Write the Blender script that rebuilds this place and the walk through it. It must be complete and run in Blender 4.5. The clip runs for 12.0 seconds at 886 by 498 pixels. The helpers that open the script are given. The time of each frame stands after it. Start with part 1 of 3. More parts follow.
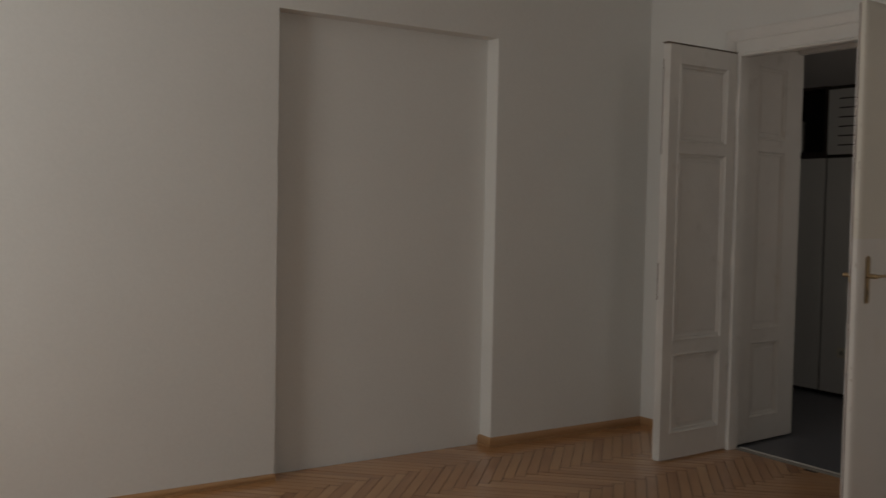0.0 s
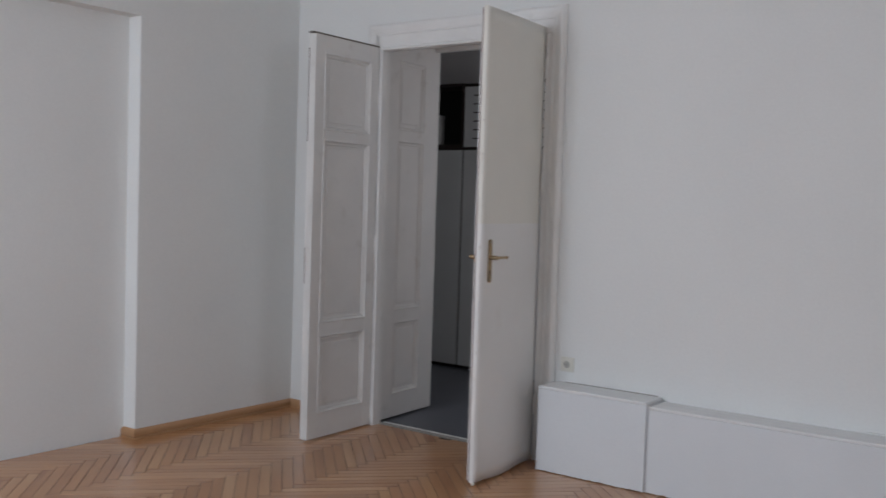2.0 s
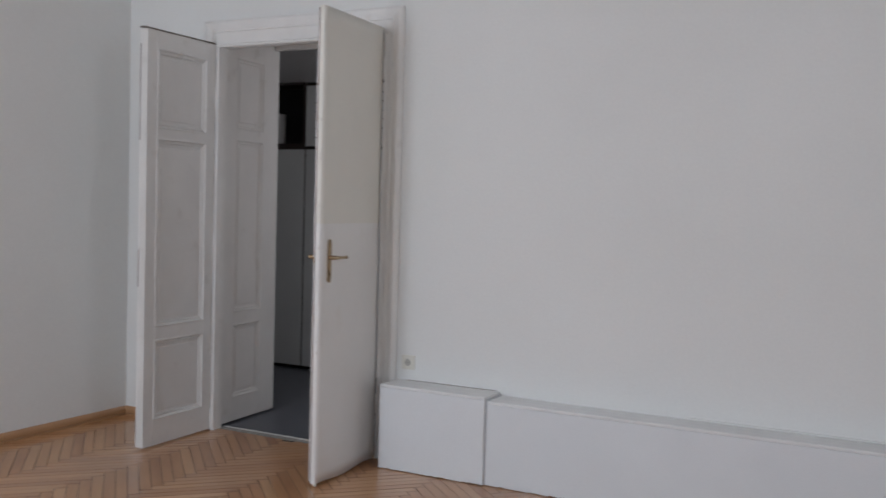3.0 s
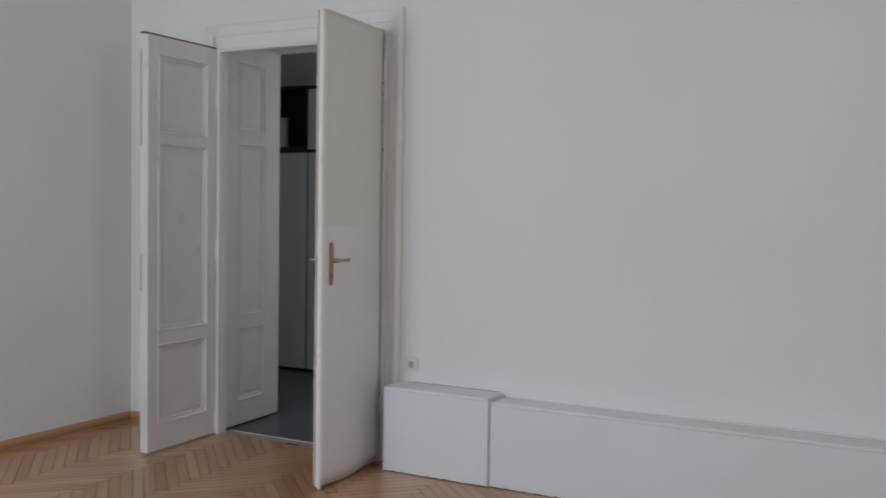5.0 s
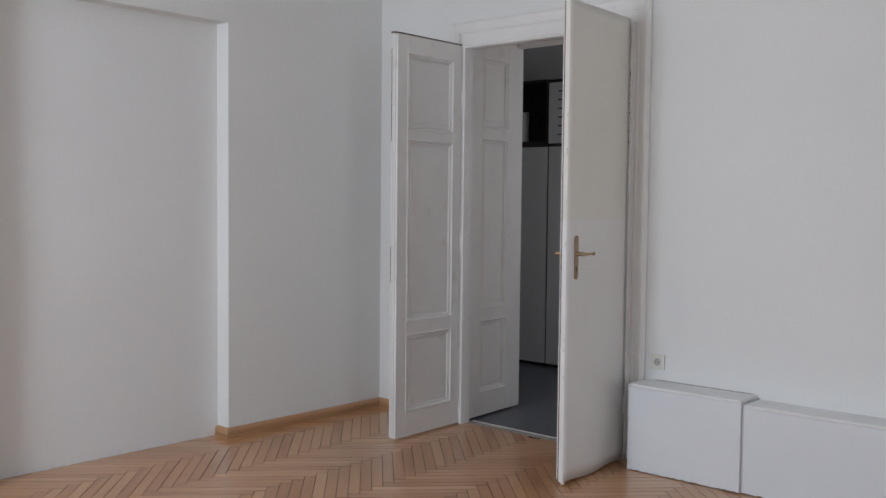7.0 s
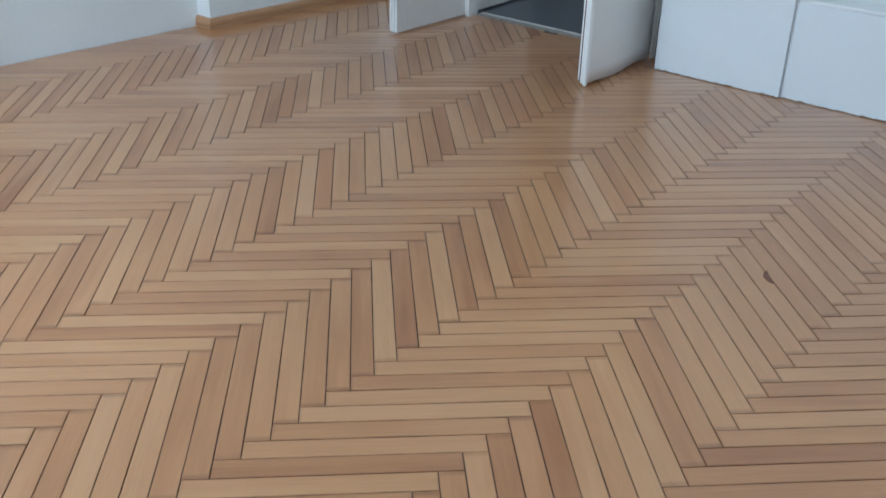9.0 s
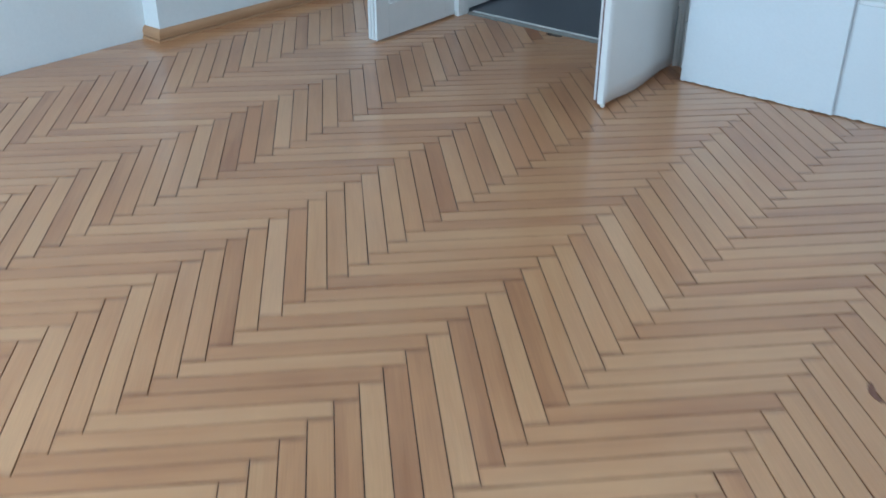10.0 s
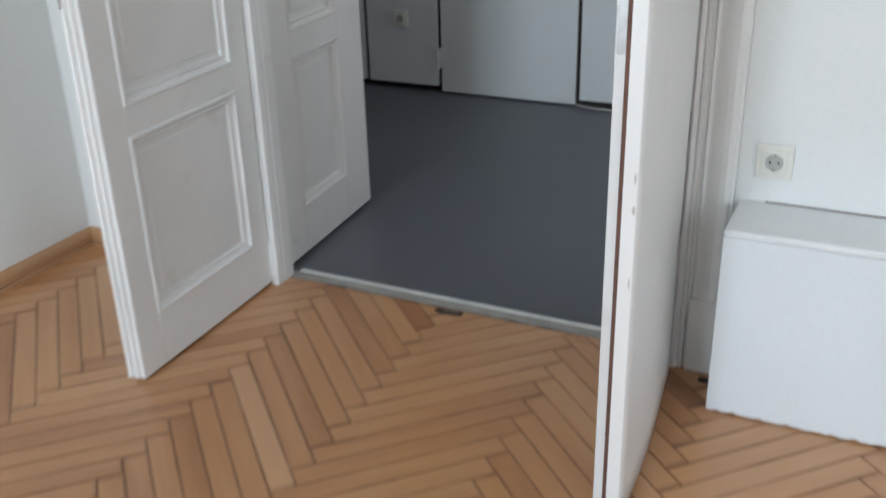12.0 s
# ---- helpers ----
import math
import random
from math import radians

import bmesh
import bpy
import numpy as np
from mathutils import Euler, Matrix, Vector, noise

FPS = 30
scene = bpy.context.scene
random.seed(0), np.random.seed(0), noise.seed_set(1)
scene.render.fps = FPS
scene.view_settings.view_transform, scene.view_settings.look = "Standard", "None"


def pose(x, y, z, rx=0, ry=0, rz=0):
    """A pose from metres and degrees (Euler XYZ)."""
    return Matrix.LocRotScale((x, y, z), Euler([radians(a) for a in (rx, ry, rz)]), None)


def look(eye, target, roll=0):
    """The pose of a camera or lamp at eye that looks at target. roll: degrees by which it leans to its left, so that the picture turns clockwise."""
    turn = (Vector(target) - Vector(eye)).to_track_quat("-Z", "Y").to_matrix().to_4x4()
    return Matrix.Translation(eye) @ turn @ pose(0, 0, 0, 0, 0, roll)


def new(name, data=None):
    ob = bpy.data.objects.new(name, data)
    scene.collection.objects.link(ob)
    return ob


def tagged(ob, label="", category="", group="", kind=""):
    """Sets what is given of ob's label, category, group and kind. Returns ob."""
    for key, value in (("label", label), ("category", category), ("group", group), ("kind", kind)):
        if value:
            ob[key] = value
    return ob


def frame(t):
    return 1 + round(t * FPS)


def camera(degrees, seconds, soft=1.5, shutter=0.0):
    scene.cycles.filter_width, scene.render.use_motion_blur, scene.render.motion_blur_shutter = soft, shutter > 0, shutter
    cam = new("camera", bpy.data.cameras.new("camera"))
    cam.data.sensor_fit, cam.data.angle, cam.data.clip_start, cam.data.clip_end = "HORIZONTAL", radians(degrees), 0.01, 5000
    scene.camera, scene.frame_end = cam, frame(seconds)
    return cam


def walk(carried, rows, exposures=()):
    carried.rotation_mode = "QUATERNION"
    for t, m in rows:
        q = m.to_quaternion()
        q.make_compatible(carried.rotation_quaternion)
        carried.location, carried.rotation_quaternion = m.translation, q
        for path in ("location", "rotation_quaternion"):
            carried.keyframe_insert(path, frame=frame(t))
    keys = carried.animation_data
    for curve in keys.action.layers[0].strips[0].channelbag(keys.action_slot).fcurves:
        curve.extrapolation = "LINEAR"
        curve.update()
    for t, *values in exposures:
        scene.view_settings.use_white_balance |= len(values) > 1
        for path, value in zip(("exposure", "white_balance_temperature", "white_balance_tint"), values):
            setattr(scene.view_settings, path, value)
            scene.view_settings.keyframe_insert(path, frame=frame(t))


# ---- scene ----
cam = camera(49.3, 12.0, 1.5, 0.4)
EXPOSURES = [
    (0, -1.92, 7600, 13),
    (0.5, -1.45, 6350, 6),
    (1, -1.0, 6100, 9),
    (1.5, -0.72, 6000, 12),
    (3, -0.465, 6100, 13),
    (5, -0.505, 6100, 11),
    (6.5, -0.445, 6050, 12),
    (7.5, -0.265, 6100, 11),
    (9.3, 0.065, 4900, -3),
    (10, 0.185, 4720, -5),
    (10.5, 0.295, 4900, -3),
    (11.1, 0.375, 5350, 2),
    (12, 0.375, 5850, 5),
]
PATH = [
    (0, (0.314, 0.1, 1.455), (-1.351, 1.205, 1.365), 1.1),
    (0.5, (0.321, 0.096, 1.436), (-1.241, 1.342, 1.343), 1.3),
    (1, (0.377, 0.11, 1.447), (-1.075, 1.482, 1.345), 1.5),
    (1.5, (0.386, 0.114, 1.432), (-0.94, 1.609, 1.338), 2.0),
    (2, (0.419, 0.125, 1.443), (-0.773, 1.729, 1.345), 1.8),
    (2.5, (0.436, 0.131, 1.448), (-0.62, 1.827, 1.35), 1.8),
    (3, (0.473, 0.137, 1.449), (-0.456, 1.906, 1.358), 1.6),
    (3.2, (0.479, 0.141, 1.455), (-0.404, 1.933, 1.364), 1.5),
    (4.8, (0.497, 0.145, 1.447), (-0.399, 1.931, 1.361), 1.0),
    (5, (0.49, 0.15, 1.449), (-0.45, 1.913, 1.361), 0.9),
    (5.5, (0.473, 0.144, 1.449), (-0.592, 1.834, 1.36), 0.8),
    (6, (0.448, 0.145, 1.454), (-0.757, 1.739, 1.36), 0.7),
    (6.5, (0.426, 0.14, 1.446), (-0.866, 1.663, 1.352), 0.5),
    (7, (0.414, 0.151, 1.434), (-0.918, 1.64, 1.331), 0.6),
    (7.5, (0.404, 0.137, 1.411), (-0.916, 1.629, 1.236), -0.3),
    (7.7, (0.395, 0.152, 1.403), (-0.916, 1.628, 1.086), -0.4),
    (9.3, (-0.09, 0.579, 1.323), (-1.23, 1.9, 0.346), 0.9),
    (9.4, (-0.12, 0.615, 1.343), (-1.255, 1.932, 0.355), 0.3),
    (9.5, (-0.198, 0.681, 1.327), (-1.32, 2.015, 0.345), 0.9),
    (9.6, (-0.273, 0.737, 1.323), (-1.388, 2.096, 0.369), 0.8),
    (10, (-0.551, 1.025, 1.33), (-1.665, 2.374, 0.36), 0.3),
    (10.2, (-0.73, 1.156, 1.318), (-1.831, 2.523, 0.359), 0.8),
    (10.5, (-0.946, 1.381, 1.345), (-2.001, 2.768, 0.364), -0.1),
    (10.8, (-1.17, 1.636, 1.336), (-2.216, 3.081, 0.433), -0.3),
    (10.9, (-1.223, 1.74, 1.343), (-2.29, 3.181, 0.457), -1.0),
    (11, (-1.297, 1.818, 1.34), (-2.344, 3.269, 0.447), -0.9),
    (11.1, (-1.357, 1.895, 1.327), (-2.394, 3.343, 0.416), -0.4),
    (11.2, (-1.428, 2.0, 1.331), (-2.464, 3.447, 0.418), -0.4),
    (11.5, (-1.643, 2.227, 1.333), (-2.593, 3.763, 0.473), -1.5),
    (11.8, (-1.832, 2.483, 1.346), (-2.687, 4.063, 0.465), -2.0),
    (12, (-1.959, 2.64, 1.315), (-2.755, 4.273, 0.478), -1.6),
]
walk(cam, [(t, look(eye, target, roll)) for t, eye, target, roll in PATH], EXPOSURES)

# ---- world, sun, lights ----
world = bpy.data.worlds.new("world")
scene.world = world
world.use_nodes = True
wn = world.node_tree
sky = wn.nodes.new("ShaderNodeTexSky")
sky.sky_type, sky.sun_disc = "NISHITA", False
sky.sun_elevation, sky.sun_rotation = radians(38), radians(150)
wn.links.new(sky.outputs[0], wn.nodes["Background"].inputs[0])
wn.nodes["Background"].inputs[1].default_value = 0.12


def area(name, at, size_x, size_y, power, colour, rx, rz=0):
    """A rectangular lamp: sky through a window, or fill added without one."""
    data = bpy.data.lights.new(name, "AREA")
    data.shape, data.size, data.size_y, data.energy, data.color = "RECTANGLE", size_x, size_y, power, colour
    ob = new(name, data)
    ob.matrix_world = pose(*at, rx, 0, rz)
    return ob


HALL_E = -1.3
WINDOWS = [(-3.0, 1.2, 112), (0.6, 1.2, 6)]
for cx, ww, watts in WINDOWS:
    area("window_light", (cx, -1.22, 1.85), ww - 0.1, 2.1, watts, (0.86, 0.93, 1.0), 90)
# lamp of an added east window, brightens west wall and east-facing leaves
area("window_light", (2.32, 1.3, 1.85), 1.1, 2.1, 38, (0.88, 0.94, 1.0), 90, 90)
# fill lamp added inside the closed hall to lift reveal and cupboards
area("hall_fill_light", (HALL_E - 0.03, 6.2, 1.9), 0.9, 1.4, 11, (1.0, 0.96, 0.95), 90, 90)

# ---- materials ----


def mat(name, colour, rough=0.6, metal=0.0, var=0.05, scale=3.0, bump=0.0, bump_scale=60.0, fine=0.03, fine_scale=120.0, spec=0.5, stain=None):
    """Painted or plain surface: colour with slow and fine variation, roughness variation and relief."""
    m = bpy.data.materials.new(name)
    m.use_nodes = True
    n, l = m.node_tree.nodes, m.node_tree.links
    b = n["Principled BSDF"]
    geo = n.new("ShaderNodeNewGeometry")
    n1, n2 = n.new("ShaderNodeTexNoise"), n.new("ShaderNodeTexNoise")
    n1.inputs["Scale"].default_value, n1.inputs["Detail"].default_value = scale, 5
    n2.inputs["Scale"].default_value, n2.inputs["Detail"].default_value = fine_scale, 3
    for q in (n1, n2):
        l.new(geo.outputs["Position"], q.inputs["Vector"])
    r1, r2 = n.new("ShaderNodeMapRange"), n.new("ShaderNodeMapRange")
    for r, v, q in ((r1, var, n1), (r2, fine, n2)):
        l.new(q.outputs["Fac"], r.inputs["Value"])
        r.inputs["From Min"].default_value, r.inputs["From Max"].default_value = 0.3, 0.7
        r.inputs["To Min"].default_value, r.inputs["To Max"].default_value = 1 - v, 1 + v * 0.5
    mul = n.new("ShaderNodeMath")
    mul.operation = "MULTIPLY"
    l.new(r1.outputs[0], mul.inputs[0])
    l.new(r2.outputs[0], mul.inputs[1])
    mix = n.new("ShaderNodeVectorMath")
    mix.operation = "SCALE"
    mix.inputs[0].default_value = colour
    l.new(mul.outputs[0], mix.inputs["Scale"])
    last = mix.outputs[0]
    if stain:
        n3 = n.new("ShaderNodeTexNoise")
        n3.inputs["Scale"].default_value, n3.inputs["Detail"].default_value = stain[1], 8
        l.new(geo.outputs["Position"], n3.inputs["Vector"])
        r3 = n.new("ShaderNodeMapRange")
        r3.inputs["From Min"].default_value, r3.inputs["From Max"].default_value = 0.62, 0.75
        r3.inputs["To Min"].default_value, r3.inputs["To Max"].default_value = 0, stain[2]
        l.new(n3.outputs["Fac"], r3.inputs["Value"])
        mx = n.new("ShaderNodeMix")
        mx.data_type = "RGBA"
        l.new(r3.outputs[0], mx.inputs["Factor"])
        l.new(last, mx.inputs["A"])
        mx.inputs["B"].default_value = (*stain[0], 1)
        last = mx.outputs["Result"]
    l.new(last, b.inputs["Base Color"])
    rr = n.new("ShaderNodeMapRange")
    l.new(n1.outputs["Fac"], rr.inputs["Value"])
    rr.inputs["To Min"].default_value, rr.inputs["To Max"].default_value = max(0.03, rough - 0.08), min(1, rough + 0.08)
    l.new(rr.outputs[0], b.inputs["Roughness"])
    b.inputs["Metallic"].default_value = metal
    b.inputs["Specular IOR Level"].default_value = spec
    if bump:
        n4 = n.new("ShaderNodeTexNoise")
        n4.inputs["Scale"].default_value, n4.inputs["Detail"].default_value = bump_scale, 4
        l.new(geo.outputs["Position"], n4.inputs["Vector"])
        bp = n.new("ShaderNodeBump")
        bp.inputs["Strength"].default_value, bp.inputs["Distance"].default_value = 0.6, bump
        l.new(n4.outputs["Fac"], bp.inputs["Height"])
        l.new(bp.outputs[0], b.inputs["Normal"])
    return m


def wood(name, dark, mid, light, rough, coat=0.0, spec=0.5, edge=None):
    """Wood with its grain along the mesh's u, one tint a piece."""
    m = bpy.data.materials.new(name)
    m.use_nodes = True
    n, l = m.node_tree.nodes, m.node_tree.links
    b = n["Principled BSDF"]
    uv, geo, info = n.new("ShaderNodeTexCoord"), n.new("ShaderNodeNewGeometry"), n.new("ShaderNodeObjectInfo")
    add = n.new("ShaderNodeMath")
    add.operation = "ADD"
    l.new(geo.outputs["Random Per Island"], add.inputs[0])
    l.new(info.outputs["Random"], add.inputs[1])
    fr = n.new("ShaderNodeMath")
    fr.operation = "FRACT"
    l.new(add.outputs[0], fr.inputs[0])
    seed = n.new("ShaderNodeMath")
    seed.operation = "MULTIPLY"
    seed.inputs[1].default_value = 37.0
    l.new(fr.outputs[0], seed.inputs[0])
    grains = []
    for sx, sy, det in ((3.0, 55.0, 5), (9.0, 260.0, 3), (1.6, 9.0, 3)):
        mp = n.new("ShaderNodeMapping")
        mp.inputs["Scale"].default_value = (sx, sy, 1)
        l.new(uv.outputs["UV"], mp.inputs["Vector"])
        t = n.new("ShaderNodeTexNoise")
        t.noise_dimensions = "4D"
        t.inputs["Scale"].default_value, t.inputs["Detail"].default_value, t.inputs["Distortion"].default_value = 1.0, det, 0.6
        l.new(mp.outputs[0], t.inputs["Vector"])
        l.new(seed.outputs[0], t.inputs["W"])
        grains.append(t)
    ramp = n.new("ShaderNodeValToRGB")
    e = ramp.color_ramp.elements
    e[0].position, e[0].color, e[1].position, e[1].color = 0.0, (*dark, 1), 1.0, (*light, 1)
    q = e.new(0.4)
    q.color = (*mid, 1)
    q = e.new(0.8)
    q.color = (*[(a + c) / 2 for a, c in zip(mid, light)], 1)
    mixv = n.new("ShaderNodeMath")
    mixv.operation = "MULTIPLY_ADD"
    l.new(fr.outputs[0], mixv.inputs[0])
    mixv.inputs[1].default_value = 0.47
    g1 = n.new("ShaderNodeMapRange")
    l.new(grains[0].outputs["Fac"], g1.inputs["Value"])
    g1.inputs["From Min"].default_value, g1.inputs["From Max"].default_value = 0.25, 0.75
    g1.inputs["To Min"].default_value, g1.inputs["To Max"].default_value = 0.0, 0.16
    g3 = n.new("ShaderNodeMapRange")
    l.new(grains[2].outputs["Fac"], g3.inputs["Value"])
    g3.inputs["From Min"].default_value, g3.inputs["From Max"].default_value = 0.3, 0.7
    g3.inputs["To Min"].default_value, g3.inputs["To Max"].default_value = 0.0, 0.28
    sm = n.new("ShaderNodeMath")
    l.new(g1.outputs[0], sm.inputs[0])
    l.new(g3.outputs[0], sm.inputs[1])
    l.new(sm.outputs[0], mixv.inputs[2])
    l.new(mixv.outputs[0], ramp.inputs["Fac"])
    g2 = n.new("ShaderNodeMapRange")
    l.new(grains[1].outputs["Fac"], g2.inputs["Value"])
    g2.inputs["From Min"].default_value, g2.inputs["From Max"].default_value = 0.3, 0.7
    g2.inputs["To Min"].default_value, g2.inputs["To Max"].default_value = 0.93, 1.03
    sc = n.new("ShaderNodeVectorMath")
    sc.operation = "SCALE"
    l.new(ramp.outputs[0], sc.inputs[0])
    l.new(g2.outputs[0], sc.inputs["Scale"])
    if edge:
        # darkened varnish in the joints and at the ends of a block
        sep = n.new("ShaderNodeSeparateXYZ")
        l.new(uv.outputs["UV"], sep.inputs[0])
        outs = []
        for axis, a, c in (("X", edge[0] - 0.018, edge[0] - 0.001), ("Y", edge[1] - 0.0055, edge[1] - 0.0002)):
            ab = n.new("ShaderNodeMath")
            ab.operation = "ABSOLUTE"
            l.new(sep.outputs[axis], ab.inputs[0])
            er = n.new("ShaderNodeMapRange")
            er.interpolation_type = "SMOOTHSTEP"
            l.new(ab.outputs[0], er.inputs["Value"])
            er.inputs["From Min"].default_value, er.inputs["From Max"].default_value = a, c
            outs.append(er)
        mx = n.new("ShaderNodeMath")
        mx.operation = "MAXIMUM"
        l.new(outs[0].outputs[0], mx.inputs[0])
        l.new(outs[1].outputs[0], mx.inputs[1])
        en = n.new("ShaderNodeTexNoise")
        en.inputs["Scale"].default_value, en.inputs["Detail"].default_value = 9.0, 4
        l.new(geo.outputs["Position"], en.inputs["Vector"])
        em = n.new("ShaderNodeMapRange")
        l.new(en.outputs["Fac"], em.inputs["Value"])
        em.inputs["From Min"].default_value, em.inputs["From Max"].default_value = 0.35, 0.65
        em.inputs["To Min"].default_value, em.inputs["To Max"].default_value = 0.2, 0.62
        ef = n.new("ShaderNodeMath")
        ef.operation = "MULTIPLY"
        l.new(mx.outputs[0], ef.inputs[0])
        l.new(em.outputs[0], ef.inputs[1])
        dk = n.new("ShaderNodeMix")
        dk.data_type = "RGBA"
        l.new(ef.outputs[0], dk.inputs["Factor"])
        l.new(sc.outputs[0], dk.inputs["A"])
        dk.inputs["B"].default_value = (0.17, 0.062, 0.026, 1)
        tint = dk.outputs["Result"]
    else:
        tint = sc.outputs[0]
    # slow wear across the whole floor
    w = n.new("ShaderNodeTexNoise")
    w.inputs["Scale"].default_value, w.inputs["Detail"].default_value = 1.1, 6
    l.new(geo.outputs["Position"], w.inputs["Vector"])
    wr = n.new("ShaderNodeMapRange")
    l.new(w.outputs["Fac"], wr.inputs["Value"])
    wr.inputs["From Min"].default_value, wr.inputs["From Max"].default_value = 0.3, 0.7
    wr.inputs["To Min"].default_value, wr.inputs["To Max"].default_value = 0.9, 1.06
    sc2 = n.new("ShaderNodeVectorMath")
    sc2.operation = "SCALE"
    l.new(tint, sc2.inputs[0])
    l.new(wr.outputs[0], sc2.inputs["Scale"])
    l.new(sc2.outputs[0], b.inputs["Base Color"])
    rr = n.new("ShaderNodeMapRange")
    l.new(w.outputs["Fac"], rr.inputs["Value"])
    rr.inputs["From Min"].default_value, rr.inputs["From Max"].default_value = 0.3, 0.7
    rr.inputs["To Min"].default_value, rr.inputs["To Max"].default_value = rough - 0.06, rough + 0.08
    l.new(rr.outputs[0], b.inputs["Roughness"])
    b.inputs["Specular IOR Level"].default_value = spec
    b.inputs["Coat Weight"].default_value, b.inputs["Coat Roughness"].default_value = coat, 0.17
    if edge:
        tan = n.new("ShaderNodeTangent")
        tan.direction_type = "UV_MAP"
        l.new(tan.outputs[0], b.inputs["Tangent"])
        b.inputs["Anisotropic"].default_value = 0.8
    bp = n.new("ShaderNodeBump")
    bp.inputs["Strength"].default_value, bp.inputs["Distance"].default_value = 0.35, 0.0006
    l.new(grains[1].outputs["Fac"], bp.inputs["Height"])
    l.new(bp.outputs[0], b.inputs["Normal"])
    return m


WALL = mat("wall_paint", (0.79, 0.788, 0.763), 0.9, var=0.03, scale=1.3, bump=0.0012, bump_scale=22, fine=0.02, fine_scale=70, spec=0.2)
CEIL = mat("ceiling_paint", (0.8, 0.795, 0.78), 0.92, var=0.02, bump=0.0008, bump_scale=30, spec=0.2)
GLOSS = mat("door_enamel", (0.82, 0.805, 0.775), 0.42, var=0.05, scale=4, bump=0.0005, bump_scale=35, fine=0.02, stain=((0.5, 0.46, 0.4), 9, 0.25))
LEAFP = mat("leaf_enamel", (0.77, 0.74, 0.665), 0.4, var=0.04, scale=2.5, bump=0.0012, bump_scale=9, fine=0.02, stain=((0.6, 0.55, 0.47), 5, 0.2))
LOWP = mat("leaf_lower_enamel", (0.79, 0.77, 0.74), 0.4, var=0.04, scale=2.5, bump=0.0012, bump_scale=9, fine=0.02, stain=((0.6, 0.55, 0.47), 5, 0.2))
BOXP = mat("box_paint", (0.76, 0.78, 0.79), 0.6, var=0.03, scale=3, bump=0.001, bump_scale=16, fine=0.02, spec=0.4)
BOXTOP = mat("box_top_paint", (0.81, 0.81, 0.8), 0.55, var=0.06, scale=5, bump=0.0006, bump_scale=40)
SEAM = mat("seam_brown", (0.13, 0.06, 0.04), 0.7, var=0.3, scale=20)
DARK = mat("dark_gap", (0.02, 0.018, 0.016), 0.9)
LINO = mat("grey_linoleum", (0.116, 0.121, 0.138), 0.42, var=0.08, scale=2, bump=0.0003, bump_scale=150, fine=0.08, fine_scale=220, spec=0.4)
STRIP = mat("threshold_stone", (0.3, 0.28, 0.25), 0.6, var=0.25, scale=14, bump=0.0012, bump_scale=60, fine=0.15)
EDGING = mat("edging_pale", (0.62, 0.61, 0.58), 0.45, var=0.2, scale=18, fine=0.1)
BRASS = mat("aged_brass", (0.42, 0.31, 0.185), 0.42, 1.0, var=0.25, scale=30, fine=0.1)
STEEL = mat("grey_steel", (0.4, 0.4, 0.39), 0.4, 1.0, var=0.2, scale=25)
PLAST = mat("socket_plastic", (0.74, 0.72, 0.64), 0.4, var=0.02)
CAB = mat("cabinet_white", (0.7, 0.71, 0.7), 0.45, var=0.03, scale=2)
SHELF = mat("dark_brown_wood", (0.03, 0.019, 0.015), 0.6, var=0.25, scale=12)
BLACK = mat("shelf_inside", (0.012, 0.011, 0.011), 0.8)
SUB = mat("joint_dark", (0.05, 0.02, 0.009), 0.95)
GLASS = bpy.data.materials.new("window_glass")
GLASS.use_nodes = True
gb = GLASS.node_tree.nodes["Principled BSDF"]
gb.inputs["Transmission Weight"].default_value, gb.inputs["Roughness"].default_value, gb.inputs["IOR"].default_value = 1.0, 0.02, 1.45
PLANK = wood("parquet_wood", (0.325, 0.129, 0.046), (0.487, 0.2355, 0.095), (0.677, 0.4, 0.188), 0.4, coat=0.8, edge=(0.27, 0.029))
RUDDY_WOOD = wood("ruddy_parquet_wood", (0.32, 0.13, 0.048), (0.45, 0.208, 0.085), (0.54, 0.28, 0.125), 0.4, coat=0.6, edge=(0.27, 0.029))
PALE = wood("pale_parquet_wood", (0.52, 0.28, 0.135), (0.58, 0.325, 0.16), (0.63, 0.37, 0.19), 0.4, coat=0.6, edge=(0.27, 0.029))
BASE = wood("baseboard_wood", (0.35, 0.18, 0.083), (0.45, 0.25, 0.122), (0.52, 0.305, 0.152), 0.45)

CHIP = mat("chip_wood", (0.56, 0.51, 0.45), 0.8, var=0.2, scale=40)

# ---- mesh helpers ----


def part(name, bm, material, parent=None, label="", at=None):
    """One mesh object from a bmesh."""
    bmesh.ops.recalc_face_normals(bm, faces=bm.faces)
    me = bpy.data.meshes.new(name)
    bm.to_mesh(me)
    bm.free()
    me.materials.append(material)
    ob = new(name, me)
    if parent:
        ob.parent = parent
    if at is not None:
        ob.matrix_basis = at
    return tagged(ob, label)


def add_box(bm, x0, x1, y0, y1, z0, z1, bevel=0.0, seg=2):
    r = bmesh.ops.create_cube(bm, size=1, matrix=Matrix.Translation(((x0 + x1) / 2, (y0 + y1) / 2, (z0 + z1) / 2)) @ Matrix.Diagonal((x1 - x0, y1 - y0, z1 - z0, 1)))
    if bevel:
        es = list({e for v in r["verts"] for e in v.link_edges})
        bmesh.ops.bevel(bm, geom=es, offset=bevel, segments=seg, profile=0.7, affect="EDGES")
    return bm


def box(x0, x1, y0, y1, z0, z1, bevel=0.0, seg=2):
    return add_box(bmesh.new(), x0, x1, y0, y1, z0, z1, bevel, seg)


